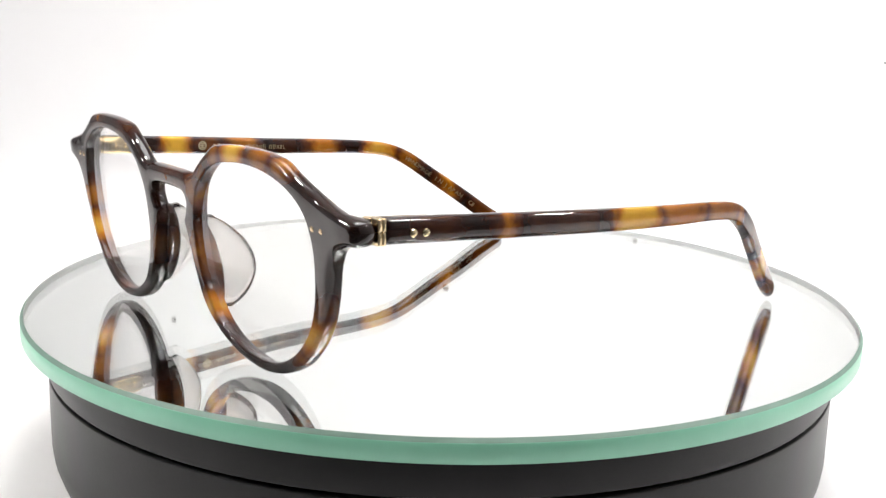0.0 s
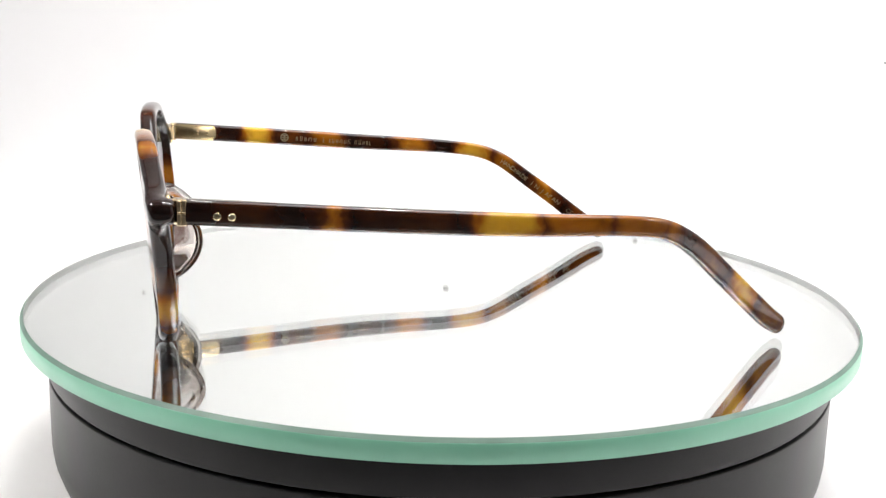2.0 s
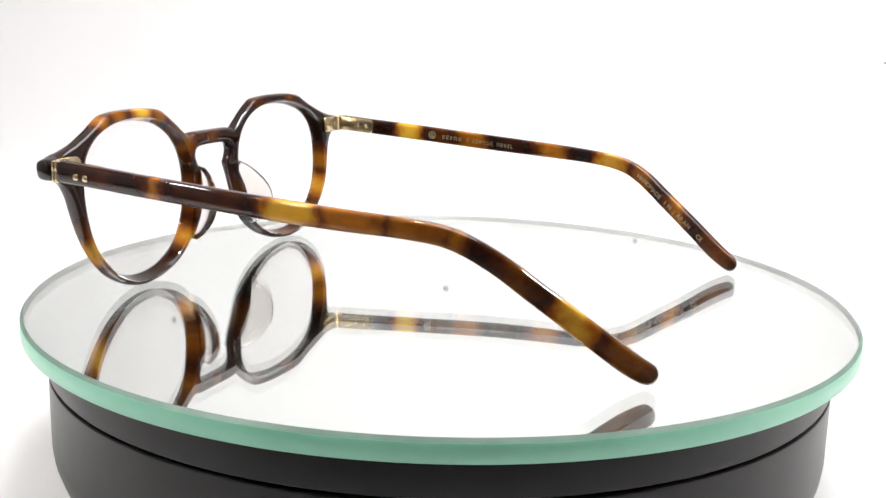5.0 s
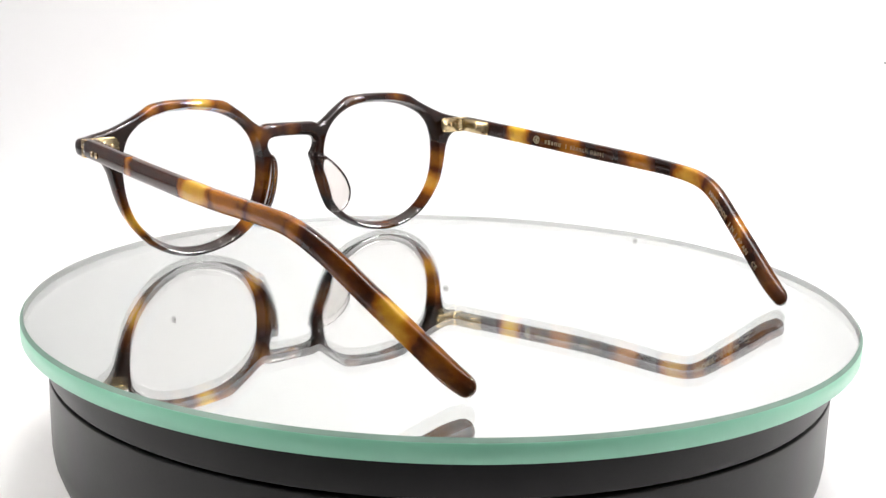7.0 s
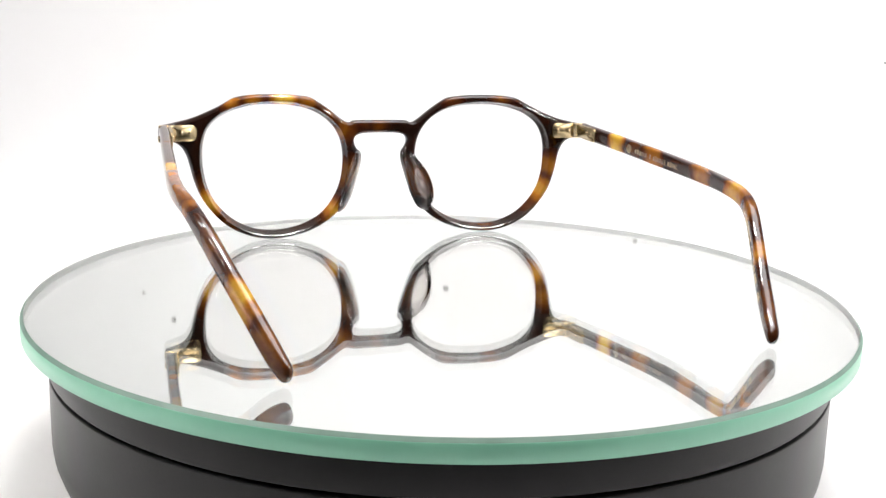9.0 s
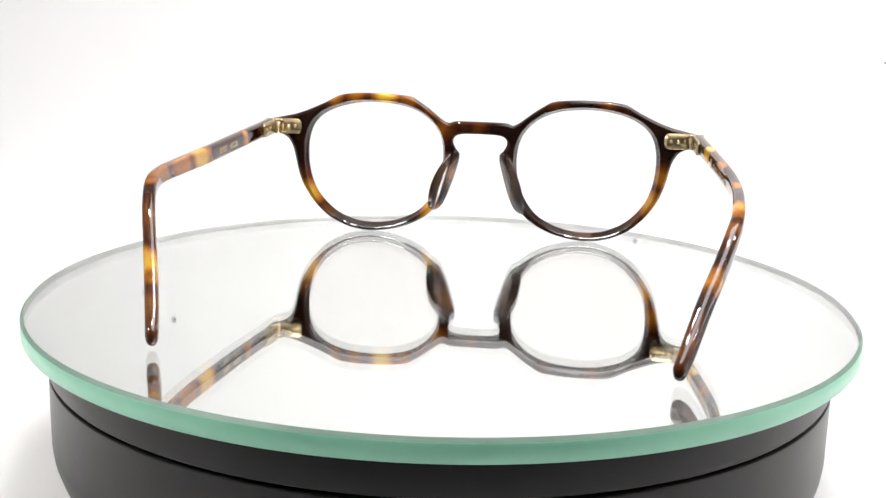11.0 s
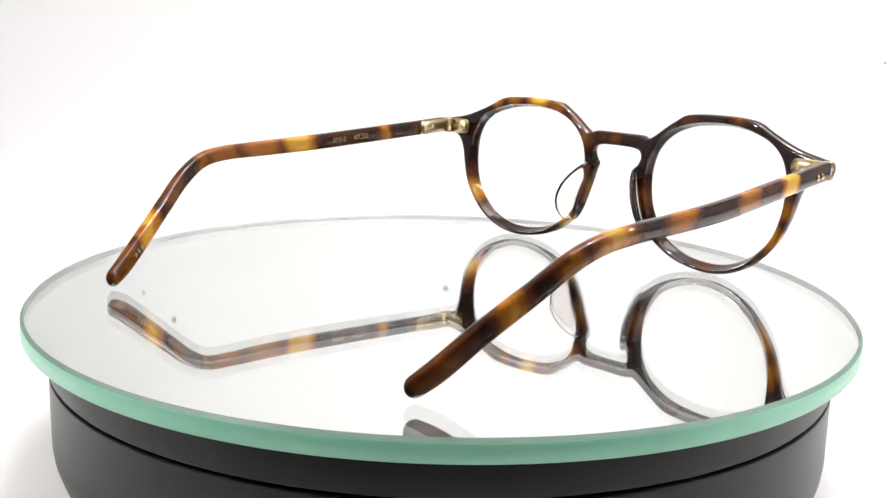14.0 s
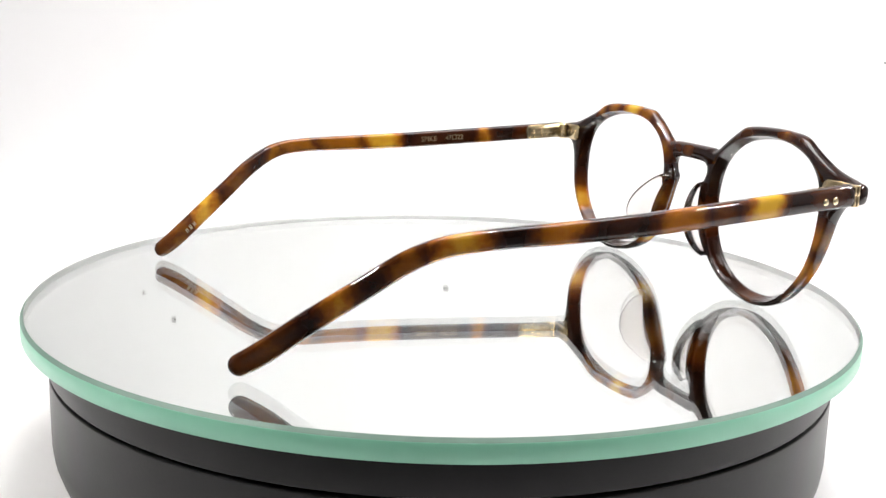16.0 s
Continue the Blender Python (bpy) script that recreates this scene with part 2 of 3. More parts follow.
backdrop_sheet()
# made-up dark slab in front of the sheet, so the base reflects less white
slab("floor", (1.05, 1.28, 0.012), (0, 0, FLOOR_Z - 0.0085), dark_filler, "unseen dark grey slab added under the white sheet to darken front reflections", "table top")
hz = (TOP_Z - FLOOR_Z) / 2
# side walls out of view; their grey is chosen to cut fill and reflections
slab("wall_west", (0.01, 1.28, 2 * hz), (-BOX_X - 0.006, 0, FLOOR_Z + hz), grey_sheet, "unseen side wall of the light box, greyed to cut fill light", "wall")
slab("wall_east", (0.01, 1.28, 2 * hz), (BOX_X + 0.006, 0, FLOOR_Z + hz), grey_sheet, "unseen side wall of the light box, greyed to cut fill light", "wall")
# made-up closure behind the camera, dark so that glossy fronts reflect darkness
slab("wall_south", (1.03, 0.01, 2 * hz), (0, FRONT_Y - 0.006, FLOOR_Z + hz), dark_filler, "unseen dark grey front closure, added to keep reflections dark", "wall")
slab("ceiling", (1.05, 1.26, 0.01), (0, 0, TOP_Z + 0.006), white_sheet, "white matte ceiling of the light box", "ceiling")


def light_panel():
    top = new("light_panel")
    top.location = (0.16, 0.03, TOP_Z - 0.012)
    tagged(top, "flat white diffusing LED ceiling panel, switched on", "light panel")
    part("diffuser", rounded_box((0.34, 0.46, 0.006), (0, 0, 0), 0.002, 2), panel_glow, top, "glowing white diffuser")
    for sx, sy, px, py in ((0.38, 0.02, 0, 0.24), (0.38, 0.02, 0, -0.24), (0.02, 0.458, 0.18, 0), (0.02, 0.458, -0.18, 0)):
        part("frame", rounded_box((sx, sy, 0.012), (px, py, 0.003), 0.002, 2), white_sheet, top)


def led_lamp(at):
    top = new("led_lamp")
    top.location = at
    tagged(top, "small round LED lamp hanging from the ceiling panel, on", "lamp", "LED lamps")
    bm = bmesh.new()
    lathe(bm, [(0.003, TOP_Z - at[2]), (0.003, 0.03), (0.010, 0.024), (0.0150, 0.004), (0.0150, 0.0), (0.0138, 0.0), (0.0138, 0.003)], 24)
    part("housing", bm, white_sheet, top)
    bm = bmesh.new()
    rings = lathe(bm, [(0.0132, 0.003), (0.0132, 0.0), (0.0120, -0.005), (0.0084, -0.0092), (0.0034, -0.0112)], 24)
    bm.faces.new(rings[-1])
    bm.faces.new(rings[0])
    part("bulb", bm, lamp_glow, top, "glowing white LED face")


light_panel()
for place in ((-0.06, 0.04, 0.45), (0.06, 0.04, 0.45), (-0.30, -0.18, 0.30), (-0.30, -0.09, 0.30), (0.34, -0.13, 0.30), (0.34, -0.01, 0.30)):
    led_lamp(place)


def smudge(x, y, z, tilt, r):
    bm = bmesh.new()
    rng = random.Random(int(abs(x) * 1e4))
    ring = [bm.verts.new((r * (0.75 + 0.5 * rng.random()) * math.cos(a), 0, r * (0.75 + 0.5 * rng.random()) * math.sin(a))) for a in np.linspace(0, 2 * math.pi, 13)[:-1]]
    top = bm.verts.new((0, -0.0003, 0))
    for i in range(12):
        bm.faces.new((ring[i], ring[(i + 1) % 12], top))
    ob = tagged(part("smudge", bm, smudge_grey), "small grey smudge on the white backdrop", "smudge", "smudges")
    ob.matrix_basis = pose(x, y, z, tilt - 90, 0, 0)


# ---- turntable ----
HUB = (-0.0010, 0.0006)
DISC_R, DISC_T = 0.1050, 0.0048


def turntable_base():
    top = new("turntable")
    top.location = (HUB[0], HUB[1], FLOOR_Z)
    tagged(top, "round black plastic motorised turntable on the white sheet", "turntable")
    h = -DISC_T - FLOOR_Z
    R = 0.0993
    g = h - 0.0096
    bm = bmesh.new()
    rings = lathe(bm, [(R - 0.0098, 0.0), (R - 0.0060, 0.0010), (R - 0.0034, 0.0027), (R - 0.0016, 0.0053), (R - 0.0004, 0.0088), (R, 0.0120), (R, g - 0.0007), (R - 0.0003, g - 0.00035), (R - 0.0030, g - 0.0003)], 160)
    bm.faces.new(rings[0])
    bm.faces.new(rings[-1])
    weighted(part("housing", bm, black_plastic, top))
    bm = bmesh.new()
    rings = lathe(bm, [(R - 0.0030, g - 0.0002), (R - 0.0030, g + 0.0003), (R - 0.0003, g + 0.00035), (R, g + 0.0007), (R, h - 0.0022), (R - 0.0006, h - 0.0008), (R - 0.002, h - 0.0002), (R - 0.004, h - 0.0001)], 160)
    bm.faces.new(rings[0])
    bm.faces.new(rings[-1])
    weighted(part("platter", bm, black_plastic, top, "upper rotating ring of black plastic"))
    return top


turntable_base()


def mirror_disc():
    top = new("mirror_disc")
    tagged(top, "round mirror of thick green-edged glass on the turntable", "mirror")
    c = 0.0008
    bm = bmesh.new()
    ring = lathe(bm, [(DISC_R - c, 0.0), (DISC_R * 0.5, 0.0)], 192)
    bm.faces.new(ring[-1])
    part("glass_face", bm, plate_glass, top, "clear polished glass face")
    for f in top.children[-1].data.polygons:
        f.use_smooth = False
    bm = bmesh.new()
    lathe(bm, [(DISC_R - c, 0.0), (DISC_R - 0.0001, -c)], 192)
    part("chamfer", bm, chamfer_glass, top, "ground grey-green chamfer")
    bm = bmesh.new()
    lathe(bm, [(DISC_R - 0.0001, -c), (DISC_R, -c - 0.0002), (DISC_R, -DISC_T + 0.0003), (DISC_R - 0.0003, -DISC_T)], 192)
    part("edge", bm, edge_glass, top, "bright mint-green ground glass edge")
    # added ring inside the edge: its paleness imitates light through the glass
    bm = bmesh.new()
    lathe(bm, [(DISC_R - 0.0009, -0.0002), (DISC_R - 0.0005, -0.0009), (DISC_R - 0.0005, -DISC_T + 0.0001)], 192)
    part("inner_wall", bm, edge_light_liner, top, "added pale ring imitating light seen through the glass edge")
    bm = bmesh.new()
    ring = lathe(bm, [(DISC_R - 0.0003, -DISC_T), (DISC_R * 0.5, -DISC_T)], 192)
    bm.faces.new(ring[-1])
    part("silvering", bm, silver, top, "silvered mirror backing", smooth=False)
    return top


disc = mirror_disc()

# ---- eyeglasses, in millimetres; x to the wearer's side, y forwards, z up, resting on z = 0 ----
glasses = new("eyeglasses")
tagged(glasses, "round tortoiseshell acetate eyeglasses standing open on the mirror", "eyeglasses")

OPENING = [(11.2, 24.5), (11.9, 30.5), (14.2, 35.2), (18.3, 39.0), (24, 41.6), (31, 42.7), (37.5, 42.8), (44, 41.9), (50.4, 39.6), (54.8, 36), (56.9, 31.5), (57.5, 26),
           (56.9, 19.5), (55, 13.7), (51.5, 8.8), (47, 5), (41, 2.4), (35, 1.7), (29.3, 2.2), (23.7, 3.9), (18.4, 7.1), (14.4, 12.2), (12, 18)]
HALF = [(0, 37), (4.5, 37), (8.4, 36.9), (10.4, 36.3), (12.6, 37.3), (16.8, 40.5), (20.4, 42.9), (22.8, 44.2), (26, 44.7), (31, 45.05), (38, 45.1), (43, 44.8), (46.6, 44.1), (49.8, 42.4),
        (53.2, 40.7), (57.6, 38.8), (61.5, 37.5), (66, 36.5), (68.8, 35.9), (69.6, 34.6), (69.6, 32.8), (68.8, 31.5), (66, 31), (63.3, 29.6), (61.5, 26.6), (60.6, 23.3),
        (59.5, 19), (57.6, 14.2), (54.2, 9.2), (49.8, 4.9), (45, 2.2), (40.6, 0.75), (35.1, 0.1), (28, 0.95), (21.6, 3), (16.6, 6), (12.9, 9.6), (10.8, 14), (9.2, 19), (7.9, 23.6),
        (7.0, 26.6), (7.9, 28.2), (8.7, 30), (8.3, 31.7), (6.6, 32.6), (3, 32.9)]


def back_y(x, z):
    y = 3.42 - 0.010 * x + 0.085 * (z - 22) - 0.0008 * min(abs(x), 58) ** 2
    k = min(max((abs(x) - 65.2) / 1.6, 0), 1)
    return y + (0.70 - y) * k * k * (3 - 2 * k)


def front_y(x, z):
    t = min(max((abs(x) - 64) / 6, 0), 1)
    return 7.38 - 0.010 * x + 0.085 * (z - 22) - 0.0008 * min(abs(x), 58) ** 2 - 0.9 * t * t


THICK_LAYERS = [(1.35, 0.0), (0.8, 0.035), (0.38, 0.11), (0.1, 0.24), (0.0, 0.42), (0.0, 0.58), (0.1, 0.76), (0.38, 0.89), (0.8, 0.965), (1.35, 1.0)]
# the rim of the opening narrows towards the front
HOLE_LAYERS = [(0.35, 0.0), (0.1, 0.04), (0.0, 0.12), (-0.25, 0.4), (-0.7, 0.62), (-0.95, 0.85), (-0.85, 0.95), (-0.55, 1.0)]


def contours():
    right = spline(HALF + [(-u, z) for u, z in HALF[:0:-1]], True, 4)
    hole = spline(OPENING, True, 4)
    other = hole[::-1] * [-1, 1]
    return right, hole, other


def front_frame():
    outer, hole_r, hole_l = contours()
    bm = bmesh.new()
    caps = {0: [], 1: []}
    for loop, is_outer in ((outer, True), (hole_r, False), (hole_l, False)):
        d = np.roll(loop, -1, 0) - loop
        area = 0.5 * np.sum(loop[:, 0] * np.roll(loop[:, 1], -1) - loop[:, 1] * np.roll(loop[:, 0], -1))
        if (area > 0) != is_outer:
            loop = loop[::-1]
        rings = []
        for r, t in THICK_LAYERS if is_outer else HOLE_LAYERS:
            pts = inset(loop, r)
            ring = []
            for x, z in pts:
                b, f = back_y(x, z), front_y(x, z)
                ring.append(bm.verts.new((x * MM, (b + (f - b) * t) * MM, z * MM)))
            rings.append(ring)
        n = len(loop)
        for a, b in zip(rings, rings[1:]):
            for i in range(n):
                bm.faces.new((a[i], a[(i + 1) % n], b[(i + 1) % n], b[i]))
        caps[0].append(rings[0])
        caps[1].append(rings[-1])
    for k in (0, 1):
        edges = [bm.edges.get((ring[i], ring[(i + 1) % len(ring)])) for ring in caps[k] for i in range(len(ring))]
        bmesh.ops.triangle_fill(bm, use_beauty=True, edges=edges, normal=(0, 1, 0))
    return weighted(part("front_frame", bm, acetate_front, glasses, "dark brown and amber tortoiseshell acetate front"))


front = front_frame()


def lens(side):
    loop = spline(OPENING, True, 3)
    c = np.array((34.3, 22.3))
    bm = bmesh.new()
    sheets = []
    for depth in (1.25, 2.75):
        rings = []
        for s in (1.015, 0.85, 0.65, 0.42, 0.2):
            ring = []
            for u, z in c + (loop - c) * s:
                bulge = 1.3 * (1 - ((u - c[0]) ** 2 + (z - c[1]) ** 2) / 23.5 ** 2)
                ring.append(bm.verts.new((side * u * MM, (back_y(side * min(u, 58), z) + depth + bulge) * MM, z * MM)))
            rings.append(ring)
        n = len(loop)
        for a, b in zip(rings, rings[1:]):
            for i in range(n):
                bm.faces.new((a[i], a[(i + 1) % n], b[(i + 1) % n], b[i]))
        bm.faces.new(rings[-1])
        sheets.append(rings[0])
    n = len(loop)
    for i in range(n):
        bm.faces.new((sheets[0][i], sheets[0][(i + 1) % n], sheets[1][(i + 1) % n], sheets[1][i]))
    ob = part("lens", bm, lens_clear, glasses, "clear demo lens")
    ob.visible_shadow = False
    return ob


lens_left, lens_right = lens(-1), lens(1)


# temples: centre line (x, y, z), height and thickness
LEFT_LINE = [(-68.2, -0.9, 33.9), (-68.7, -12, 33.3), (-69.8, -32, 32.2), (-70.9, -56, 31.0), (-71.7, -74, 30.4), (-71.6, -88, 30.0), (-70.4, -97, 28.7), (-68.0, -105, 24.6), (-64.8, -113, 18.4),
             (-61.3, -121.5, 11.7), (-58.1, -129.6, 5.4), (-56.7, -133.4, 3.0)]
RIGHT_LINE = [(68.9, -0.9, 33.9), (69.3, -12, 33.2), (70.3, -32, 31.9), (71.1, -56, 30.3), (70.4, -74, 29.4), (68.9, -88, 28.6), (67.4, -98, 27.2), (65.4, -105, 24.2), (62.1, -113, 18.4),
              (58.3, -121.5, 12.2), (54.9, -129.8, 5.8), (53.1, -134.2, 3.0)]
HEIGHTS = [4.9, 4.9, 4.85, 4.75, 4.45, 4.15, 4.2, 4.45, 4.6, 4.75, 4.9, 4.6]
THICKS = [3.1, 3.1, 3.1, 3.1, 3.1, 3.1, 3.1, 3.1, 3.1, 3.1, 3.0, 2.8]


def temple_frames(line, steps=8):
    pts = spline(line, False, steps)
    hs = spline([(h, t) for h, t in zip(HEIGHTS, THICKS)], False, steps)
    tang = np.gradient(pts, axis=0)
    tang /= np.linalg.norm(tang, axis=1)[:, None]
    side = math.copysign(1, line[0][0])
    out = []
    for p, t, (h, w) in zip(pts, tang, hs):
        n = np.cross(t, (0, 0, 1))
        n[2] = 0
        n /= np.linalg.norm(n)
        if n[0] * side < 0:
            n = -n
        v = np.cross(n, t)
        if v[2] < 0:
            v = -v
        out.append((p, t, n, v, h, w))
    return out


def section(h, w, power=3.4):
    """Softly rounded bar, like a well polished stick of acetate."""
    pts = []
    for k in range(28):
        a = 2 * math.pi * k / 28
        c, d = math.cos(a), math.sin(a)
        e = 2 / power
        pts.append((w / 2 * math.copysign(abs(c) ** e, c), h / 2 * math.copysign(abs(d) ** e, d)))
    return pts


def temple(line, mat, name_label):
    frames = temple_frames(line)
    bm = bmesh.new()
    rings = []

    def ring(p, n, v, h, w, s=1.0, power=3.4):
        rings.append([bm.verts.new(Vector(p + n * a * s + v * b * s) * MM) for a, b in section(h, w, power)])

    p, t, n, v, h, w = frames[0]
    ring(p, n, v, h, w, 0.9)
    for k, (p, t, n, v, h, w) in enumerate(frames):
        ring(p + t * 0.12, n, v, h, w, 1.0, 3.4 - 1.0 * max(0, (k - len(frames) + 12) / 12))
    p, t, n, v, h, w = frames[-1]
    for k in range(1, 8):
        a = math.pi / 2 * k / 8
        ring(p + t * (0.12 + 2.3 * math.sin(a)), n, v, h, w, math.cos(a), 2.3)
    m = len(rings[0])
    for a, b in zip(rings, rings[1:]):
        for i in range(m):
            bm.faces.new((a[i], a[(i + 1) % m], b[(i + 1) % m], b[i]))
    bm.faces.new(rings[0])
    bm.faces.new(rings[-1])
    return part("temple", bm, mat, glasses, name_label), frames


temple_left, frames_left = temple(LEFT_LINE, acetate_left, "dark temple arm with one broad yellow band")
temple_right, frames_right = temple(RIGHT_LINE, acetate_right, "temple arm mottled in amber and dark brown")


def surface_point(frames, y, inner, lift):
    """A place on a temple's face at a given y, its outward normal and the way along the arm."""
    p, t, n, v, h, w = min(frames, key=lambda f: abs(f[0][1] - y))
    k = (y - p[1]) / t[1]
    s = -1 if inner else 1
    return p + t * k + n * s * (w / 2 + (0 if inner else 0.2) + lift), n * s, t, v


def front_rivet_and_hinge(side, arm, frames):
    for u in (57.0, 59.8):
        z = 33.0
        part("rivet", dome(0.62 * MM, 0.18 * MM, Vector((side * u, front_y(side * u, z), z)) * MM, (0, 1, 0)), gold, front, "pale gold rivet head")
    for y in (-6.6, -9.3):
        q, n, t, v = surface_point(frames, y, False, 0.0)
        part("rivet", dome(0.78 * MM, 0.22 * MM, Vector(q - v * 0.4) * MM, n), gold, arm, "pale gold rivet head")
    # leaf on the back of the front
    u, z = 62.4, 33.7
    slope = 1.0
    turn = pose(0, 0, 0, -4.8, 0, -side * slope)
    leaf = part("hinge_leaf", leaf_plate(8.0 * MM, 4.9 * MM, 0.9 * MM, Matrix.Translation(Vector((side * u, back_y(side * u, z) - 0.3, z)) * MM) @ turn @ Matrix.Diagonal((side, 1, 1, 1))), bronzed, front, "pale gold riveted hinge leaf")
    for du, dz in ((-1.9, 0), (0.3, 0.0), (2.4, 0.0)):
        part("rivet", dome(0.6 * MM, 0.3 * MM, Vector((side * (u + du), back_y(side * (u + du), z) - 0.75, z + dz)) * MM, (0, -1, 0)), gold, leaf)
    # barrels
    p, t, n, v, h, w = frames[0]
    for k in range(5):
        bm = bmesh.new()
        z0 = 31.3 + k * 0.98
        rings = lathe(bm, [(1.0 * MM, z0 * MM), (1.25 * MM, (z0 + 0.1) * MM), (1.25 * MM, (z0 + 0.8) * MM), (1.0 * MM, (z0 + 0.92) * MM)], 20, (p[0] - side * 2.0) * MM, 0.3 * MM)
        bm.faces.new(rings[0])
        bm.faces.new(rings[-1])
        part("hinge_knuckle", bm, gold, leaf)
    # end caps that meet at the joint
    for z0 in (32.62, 35.08):
        part("end_cap", rounded_box((2.9 * MM, 0.9 * MM, 2.42 * MM), Vector((p[0], -0.62, z0)) * MM, 0.25 * MM, 3), gold, arm, "pale gold joint cap")
        part("end_cap", rounded_box((2.9 * MM, 0.86 * MM, 2.42 * MM), Vector((p[0], 0.29, z0)) * MM, 0.25 * MM, 3), gold, front, "pale gold joint cap")
    # leaf on the inside of the arm
    q, n, t, v = surface_point(frames, -6.6, True, 0.15)
    rot = Matrix((t, n, v)).transposed().to_4x4()
    leaf = part("hinge_leaf", leaf_plate(12.4 * MM, 4.5 * MM, 0.8 * MM, Matrix.Translation(Vector(q) * MM) @ rot @ Matrix.Diagonal((-1, -1, 1, 1))), bronzed, arm, "pale gold riveted hinge leaf")
    for y in (-7.2, -10.2):
        q, n, t, v = surface_point(frames, y, True, 0.5)
        part("rivet", dome(0.62 * MM, 0.3 * MM, Vector(q) * MM, n), gold, leaf)


front_rivet_and_hinge(-1, temple_left, frames_left)
front_rivet_and_hinge(1, temple_right, frames_right)


def pad_body(side, q_end, grow):
    """A thick leaf that stands back from the nasal rim and splays outwards, with full round edges."""
    bm = bmesh.new()
    rows = []
    for i in range(25):
        s = i / 24
        z = 27.4 + grow - (19.2 + 2 * grow) * s
        reach = 9.9 * math.sin(math.pi * min(max(0.05 + 0.91 * s, 0), 1)) ** 0.6
        u0 = float(np.interp(z, [8, 9.6, 14, 19, 23.6, 27.4], [13.6, 12.9, 11.0, 9.4, 8.1, 7.3]))
        y0 = back_y(side * u0, z) + 1.2
        ends = max(1 - abs(2 * s - 1) ** 7, 0.04) ** 0.5
        row_a, row_b = [], []
        for k in range(15):
            a = math.sin(math.pi / 2 * k / 14)
            q = a * q_end
            y = y0 - q * reach
            u = u0 + 0.1 + 4.6 * q ** 1.3 * reach / 10.6
            w = (1.2 - 0.2 * q + grow) * ends * math.sqrt(max(1 - a ** 9, 0.0) + 0.004)
            row_a.append(bm.verts.new((side * (u - w * 1.15 - 0.4 * math.sin(math.pi * s) * math.sin(math.pi * q)) * MM, y * MM, z * MM)))
            row_b.append(bm.verts.new((side * (u + w * 0.8) * MM, y * MM, z * MM)))
        rows.append(row_a + row_b[::-1])
    m = len(rows[0])
    for a, b in zip(rows, rows[1:]):
        for i in range(m):
            bm.faces.new((a[i], a[(i + 1) % m], b[(i + 1) % m], b[i]))
    bm.faces.new(rows[0])
    bm.faces.new(rows[-1])
    return bm


def nose_pad(side):
    part("pad_root", pad_body(side, 0.34, 0.12), acetate_front, front, "tortoiseshell root of the nose pad")
    return part("nose_pad", pad_body(side, 1.0, 0.0), pad_clear, glasses, "thick clear plastic nose pad")


nose_pad(-1), nose_pad(1)


# ---- stamped writing ----
def lettering(text, size, m4, mat, parent, name="lettering", label="small gilt stamped lettering"):
    cu = bpy.data.curves.new("text", "FONT")
    cu.body, cu.size, cu.extrude = text, size, 0.00004
    cu.resolution_u = 2
    tmp = new("text", cu)
    me = bpy.data.meshes.new_from_object(tmp.evaluated_get(bpy.context.evaluated_depsgraph_get()))
    bpy.data.objects.remove(tmp)
    bpy.data.curves.remove(cu)
    me.transform(m4)
    me.materials.clear()
    me.materials.append(mat)
    ob = new(name, me)
    ob.parent = parent
    return tagged(ob, label)


def bars(widths, gap, height, m4, mat, parent, label):
    """Short thin bars side by side for a word that is not lettered."""
    bm = bmesh.new()
    x = 0.0
    thin = min(0.26 * MM, 0.4 * min(widths))
    for i, w in enumerate(widths):
        tall = height * (0.74, 0.9, 0.74, 0.74)[i % 4]
        strokes = [(x + thin / 2, tall / 2, thin, tall)]
        if w > 2.2 * thin:
            strokes += [(x + w - thin / 2, tall / 2, thin, tall), (x + w / 2, (tall - thin / 2, thin / 2, tall / 2)[i % 3], w - 2 * thin, thin)]
        for cx, cy, sx, sy in strokes:
            r = bmesh.ops.create_cube(bm, size=1)["verts"]
            bmesh.ops.scale(bm, vec=(sx, sy, 0.00008), verts=r)
            bmesh.ops.translate(bm, vec=(cx, cy, 0), verts=r)
        x += w + gap
    bmesh.ops.transform(bm, matrix=m4, verts=bm.verts)
    return part("lettering", bm, mat, parent, label, smooth=False)


def on_arm(frames, y, drop, toward_tip):
    q, n, t, v = surface_point(frames, y, True, 0.03)
    ax = Vector(t if toward_tip else -t)
    nz = Vector(n)
    ay = nz.cross(ax)
    m4 = Matrix.Identity(4)
    for i, col in enumerate((ax, ay, nz)):
        m4.col[i] = (*col, 0)
    m4.translation = Vector(q + v * drop) * MM
    return m4


def curved_words(text, size, frames, y, pitch, drop, mat, parent):
    """Lettering that follows the bend of an arm, letter by letter, as one mesh."""
    bm = bmesh.new()
    for i, ch in enumerate(text):
        if ch == " ":
            continue
        one = lettering(ch, size, on_arm(frames, y + pitch * i, drop, True), mat, parent)
        bm.from_mesh(one.data)
        bpy.data.objects.remove(one)
    ob = new("lettering", bpy.data.meshes.new("lettering"))
    bm.to_mesh(ob.data)
    bm.free()
    ob.data.materials.append(mat)
    ob.parent = parent
    return tagged(ob, "small gilt stamped lettering")


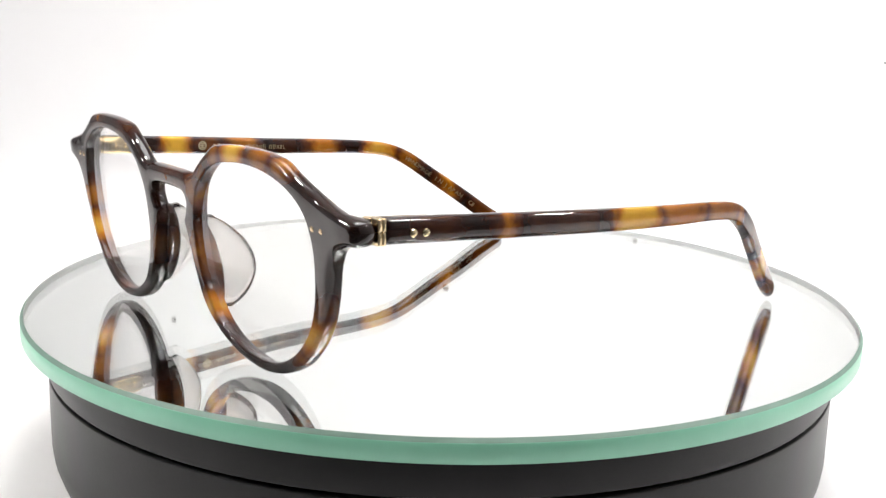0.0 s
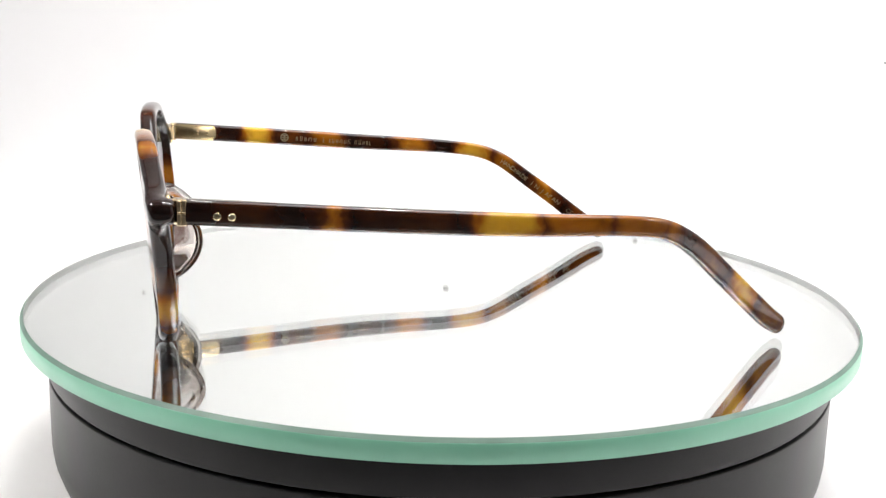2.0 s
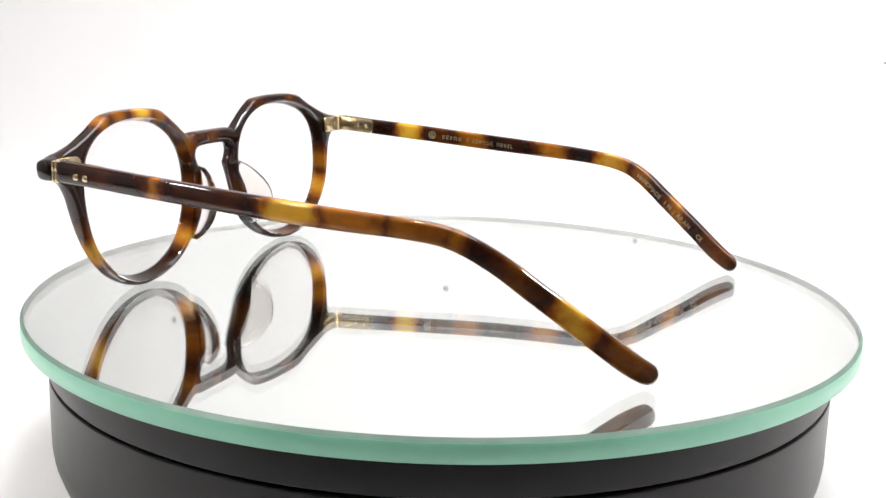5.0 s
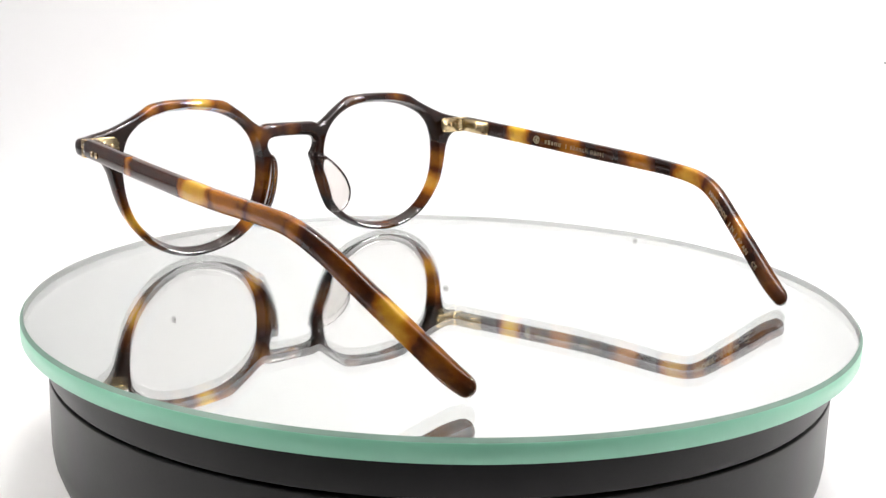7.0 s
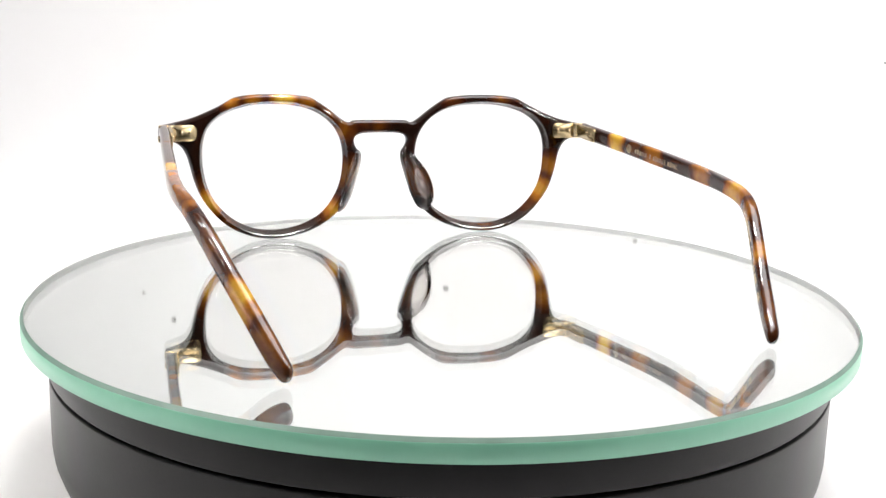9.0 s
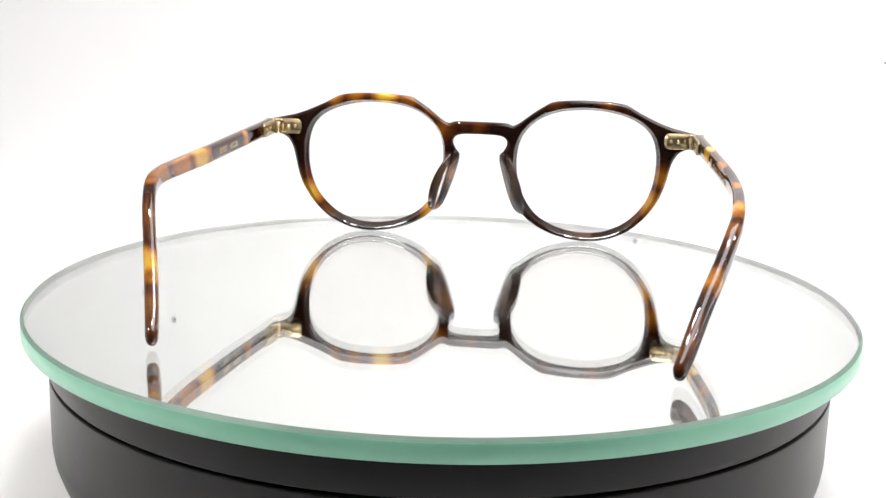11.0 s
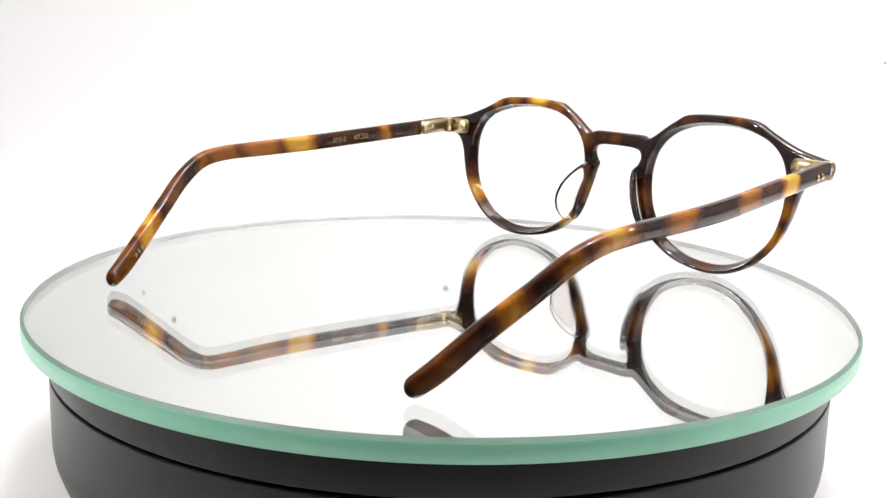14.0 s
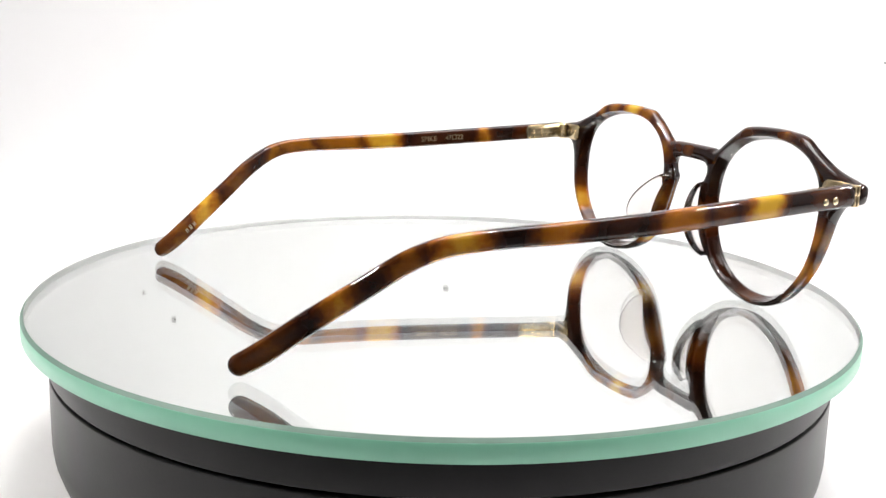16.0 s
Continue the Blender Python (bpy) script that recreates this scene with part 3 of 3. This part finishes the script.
# right arm, inner side: emblem and two words, then the words on the bent end
em = on_arm(frames_right, -32.6, -1.3, True)
bm = bmesh.new()
ring = [[bm.verts.new((1.2 * MM + r * MM * math.cos(a), 1.3 * MM + r * MM * math.sin(a), 0.00004)) for a in np.linspace(0, 2 * math.pi, 25)[:-1]] for r in (0.95, 1.3)]
for k in range(24):
    bm.faces.new((ring[0][k], ring[0][(k + 1) % 24], ring[1][(k + 1) % 24], ring[1][k]))
for cx, cy, sx, sy in ((1.2, 1.85, 1.3, 0.28), (1.2, 1.3, 1.5, 0.28), (1.2, 0.75, 1.3, 0.28), (1.2, 1.3, 0.3, 1.6)):
    r = bmesh.ops.create_cube(bm, size=1)["verts"]
    bmesh.ops.scale(bm, vec=(sx * MM, sy * MM, 0.00008), verts=r)
    bmesh.ops.translate(bm, vec=(cx * MM, cy * MM, 0), verts=r)
bmesh.ops.transform(bm, matrix=em, verts=bm.verts)
part("emblem", bm, gilt, temple_right, "gilt stamped round emblem", smooth=False)
bars([0.0007, 0.0008, 0.0007, 0.0011, 0.0008], 0.0006, 0.0016, on_arm(frames_right, -37.4, -0.75, True), gilt, temple_right, "gilt stamped word")
bars([0.0003], 0.0006, 0.0019, on_arm(frames_right, -46.0, -0.85, True), gilt, temple_right, "gilt stamped divider")
bars([0.0004, 0.0007, 0.0007, 0.0008, 0.0007, 0.0008], 0.00055, 0.0016, on_arm(frames_right, -48.0, -0.8, True), gilt, temple_right, "gilt stamped word")
bars([0.0008, 0.0007, 0.0007, 0.0004, 0.0008, 0.0008], 0.00055, 0.0016, on_arm(frames_right, -56.2, -0.8, True), gilt, temple_right, "gilt stamped word")
curved_words("HANDMADE IN JAPAN", 0.0020, frames_right, -104.2, -1.07, -0.7, gilt, temple_right)
lettering("CE", 0.0020, on_arm(frames_right, -124.6, -0.8, True), gilt, temple_right)
# left arm, inner side
lettering("SPIKE", 0.0023, on_arm(frames_left, -49.6, -0.75, False), gilt, temple_left)
lettering("47\u25a122", 0.0021, on_arm(frames_left, -41.2, -0.7, False), gilt, temple_left)
bars([0.0008, 0.0007, 0.0008], 0.0007, 0.0016, on_arm(frames_left, -127.0, -0.7, False), gilt, temple_left, "gilt stamped mark")

# pale printed mark on the front of one demo lens
m, nt, p, out = material("pale_lens_print")
p.inputs["Base Color"].default_value = (0.8, 0.79, 0.79, 1)
p.inputs["Alpha"].default_value = 0.09
lens_print = m
z = 7.6
flip = Matrix(((-1, 0, 0, 0), (0, 0, 1, 0), (0, 1, 0, 0), (0, 0, 0, 1)))
m4 = Matrix.Translation(Vector((-28.4, back_y(-34, z) + 3.2, z)) * MM) @ flip
bars([0.0013, 0.0013, 0.0013, 0.002, 0.0013], 0.0007, 0.0022, m4, lens_print, lens_left, "pale printed word on the lens")
m4 = Matrix.Translation(Vector((-31.0, back_y(-34, z) + 3.1, z - 1.2)) * MM) @ flip
bars([0.0005] * 6, 0.0004, 0.0005, m4, lens_print, lens_left, "pale printed line on the lens")

for x, y, z, tilt, r in ((-0.0003, 0.6017, 0.1523, 69.8, 0.0026), (-0.2328, 0.6128, 0.1896, 77.2, 0.0024), (-0.2564, 0.6060, 0.1649, 72.3, 0.0014), (0.1515, 0.5779, 0.1025, 59.2, 0.0020),
                         (0.3189, 0.5314, 0.0430, 44.8, 0.0013)):
    a = radians(tilt)
    smudge(x, y - 0.0019 * math.sin(a), z + 0.0019 * math.cos(a), tilt, r)

# ---- turning of the disc and of what stands on it ----
RATE, TURN0 = -12.4227, 130.13
AXIS = (-0.00050, -0.00057)
ORIGIN = (-0.053443 + 0.0009 * math.cos(radians(TURN0)) - AXIS[0], -0.043618 + 0.0009 * math.sin(radians(TURN0)) - AXIS[1])
# small unevenness of the drive: seconds, degrees ahead of the even turn
UNEVEN = [(0, -1.30), (0.5, -0.96), (1, -0.75), (1.5, -0.47), (2, -0.36), (2.5, -0.28), (3, -0.06), (3.5, 0.03), (4, 0.09), (4.5, 0.15), (5.5, 0.18), (6.5, 0.10), (7, -0.20), (7.5, -0.22), (8, -0.07),
          (8.5, 0.30), (9, 0.78), (9.5, 0.75), (10.5, 0.35), (11.5, 0.15), (12, 0.90), (12.5, 1.14), (13, 1.2), (13.5, 1.1), (14, 0.78), (14.5, 0.68), (15, 0.98), (15.5, 1.22), (16, 1.53)]


def motions():
    rows, disc_rows = [], []
    for k in range(33):
        t = k * 0.5
        turn = RATE * t + float(np.interp(t, [q[0] for q in UNEVEN], [q[1] for q in UNEVEN]))
        a = radians(turn)
        x = AXIS[0] + ORIGIN[0] * math.cos(a) - ORIGIN[1] * math.sin(a)
        y = AXIS[1] + ORIGIN[0] * math.sin(a) + ORIGIN[1] * math.cos(a)
        rows.append((t, pose(x, y, 0.0, 0, 0, TURN0 + turn)))
        disc_rows.append((t, pose(HUB[0], HUB[1], 0.0, 0, 0, turn)))
    walk(glasses, rows)
    walk(disc, disc_rows)


motions()
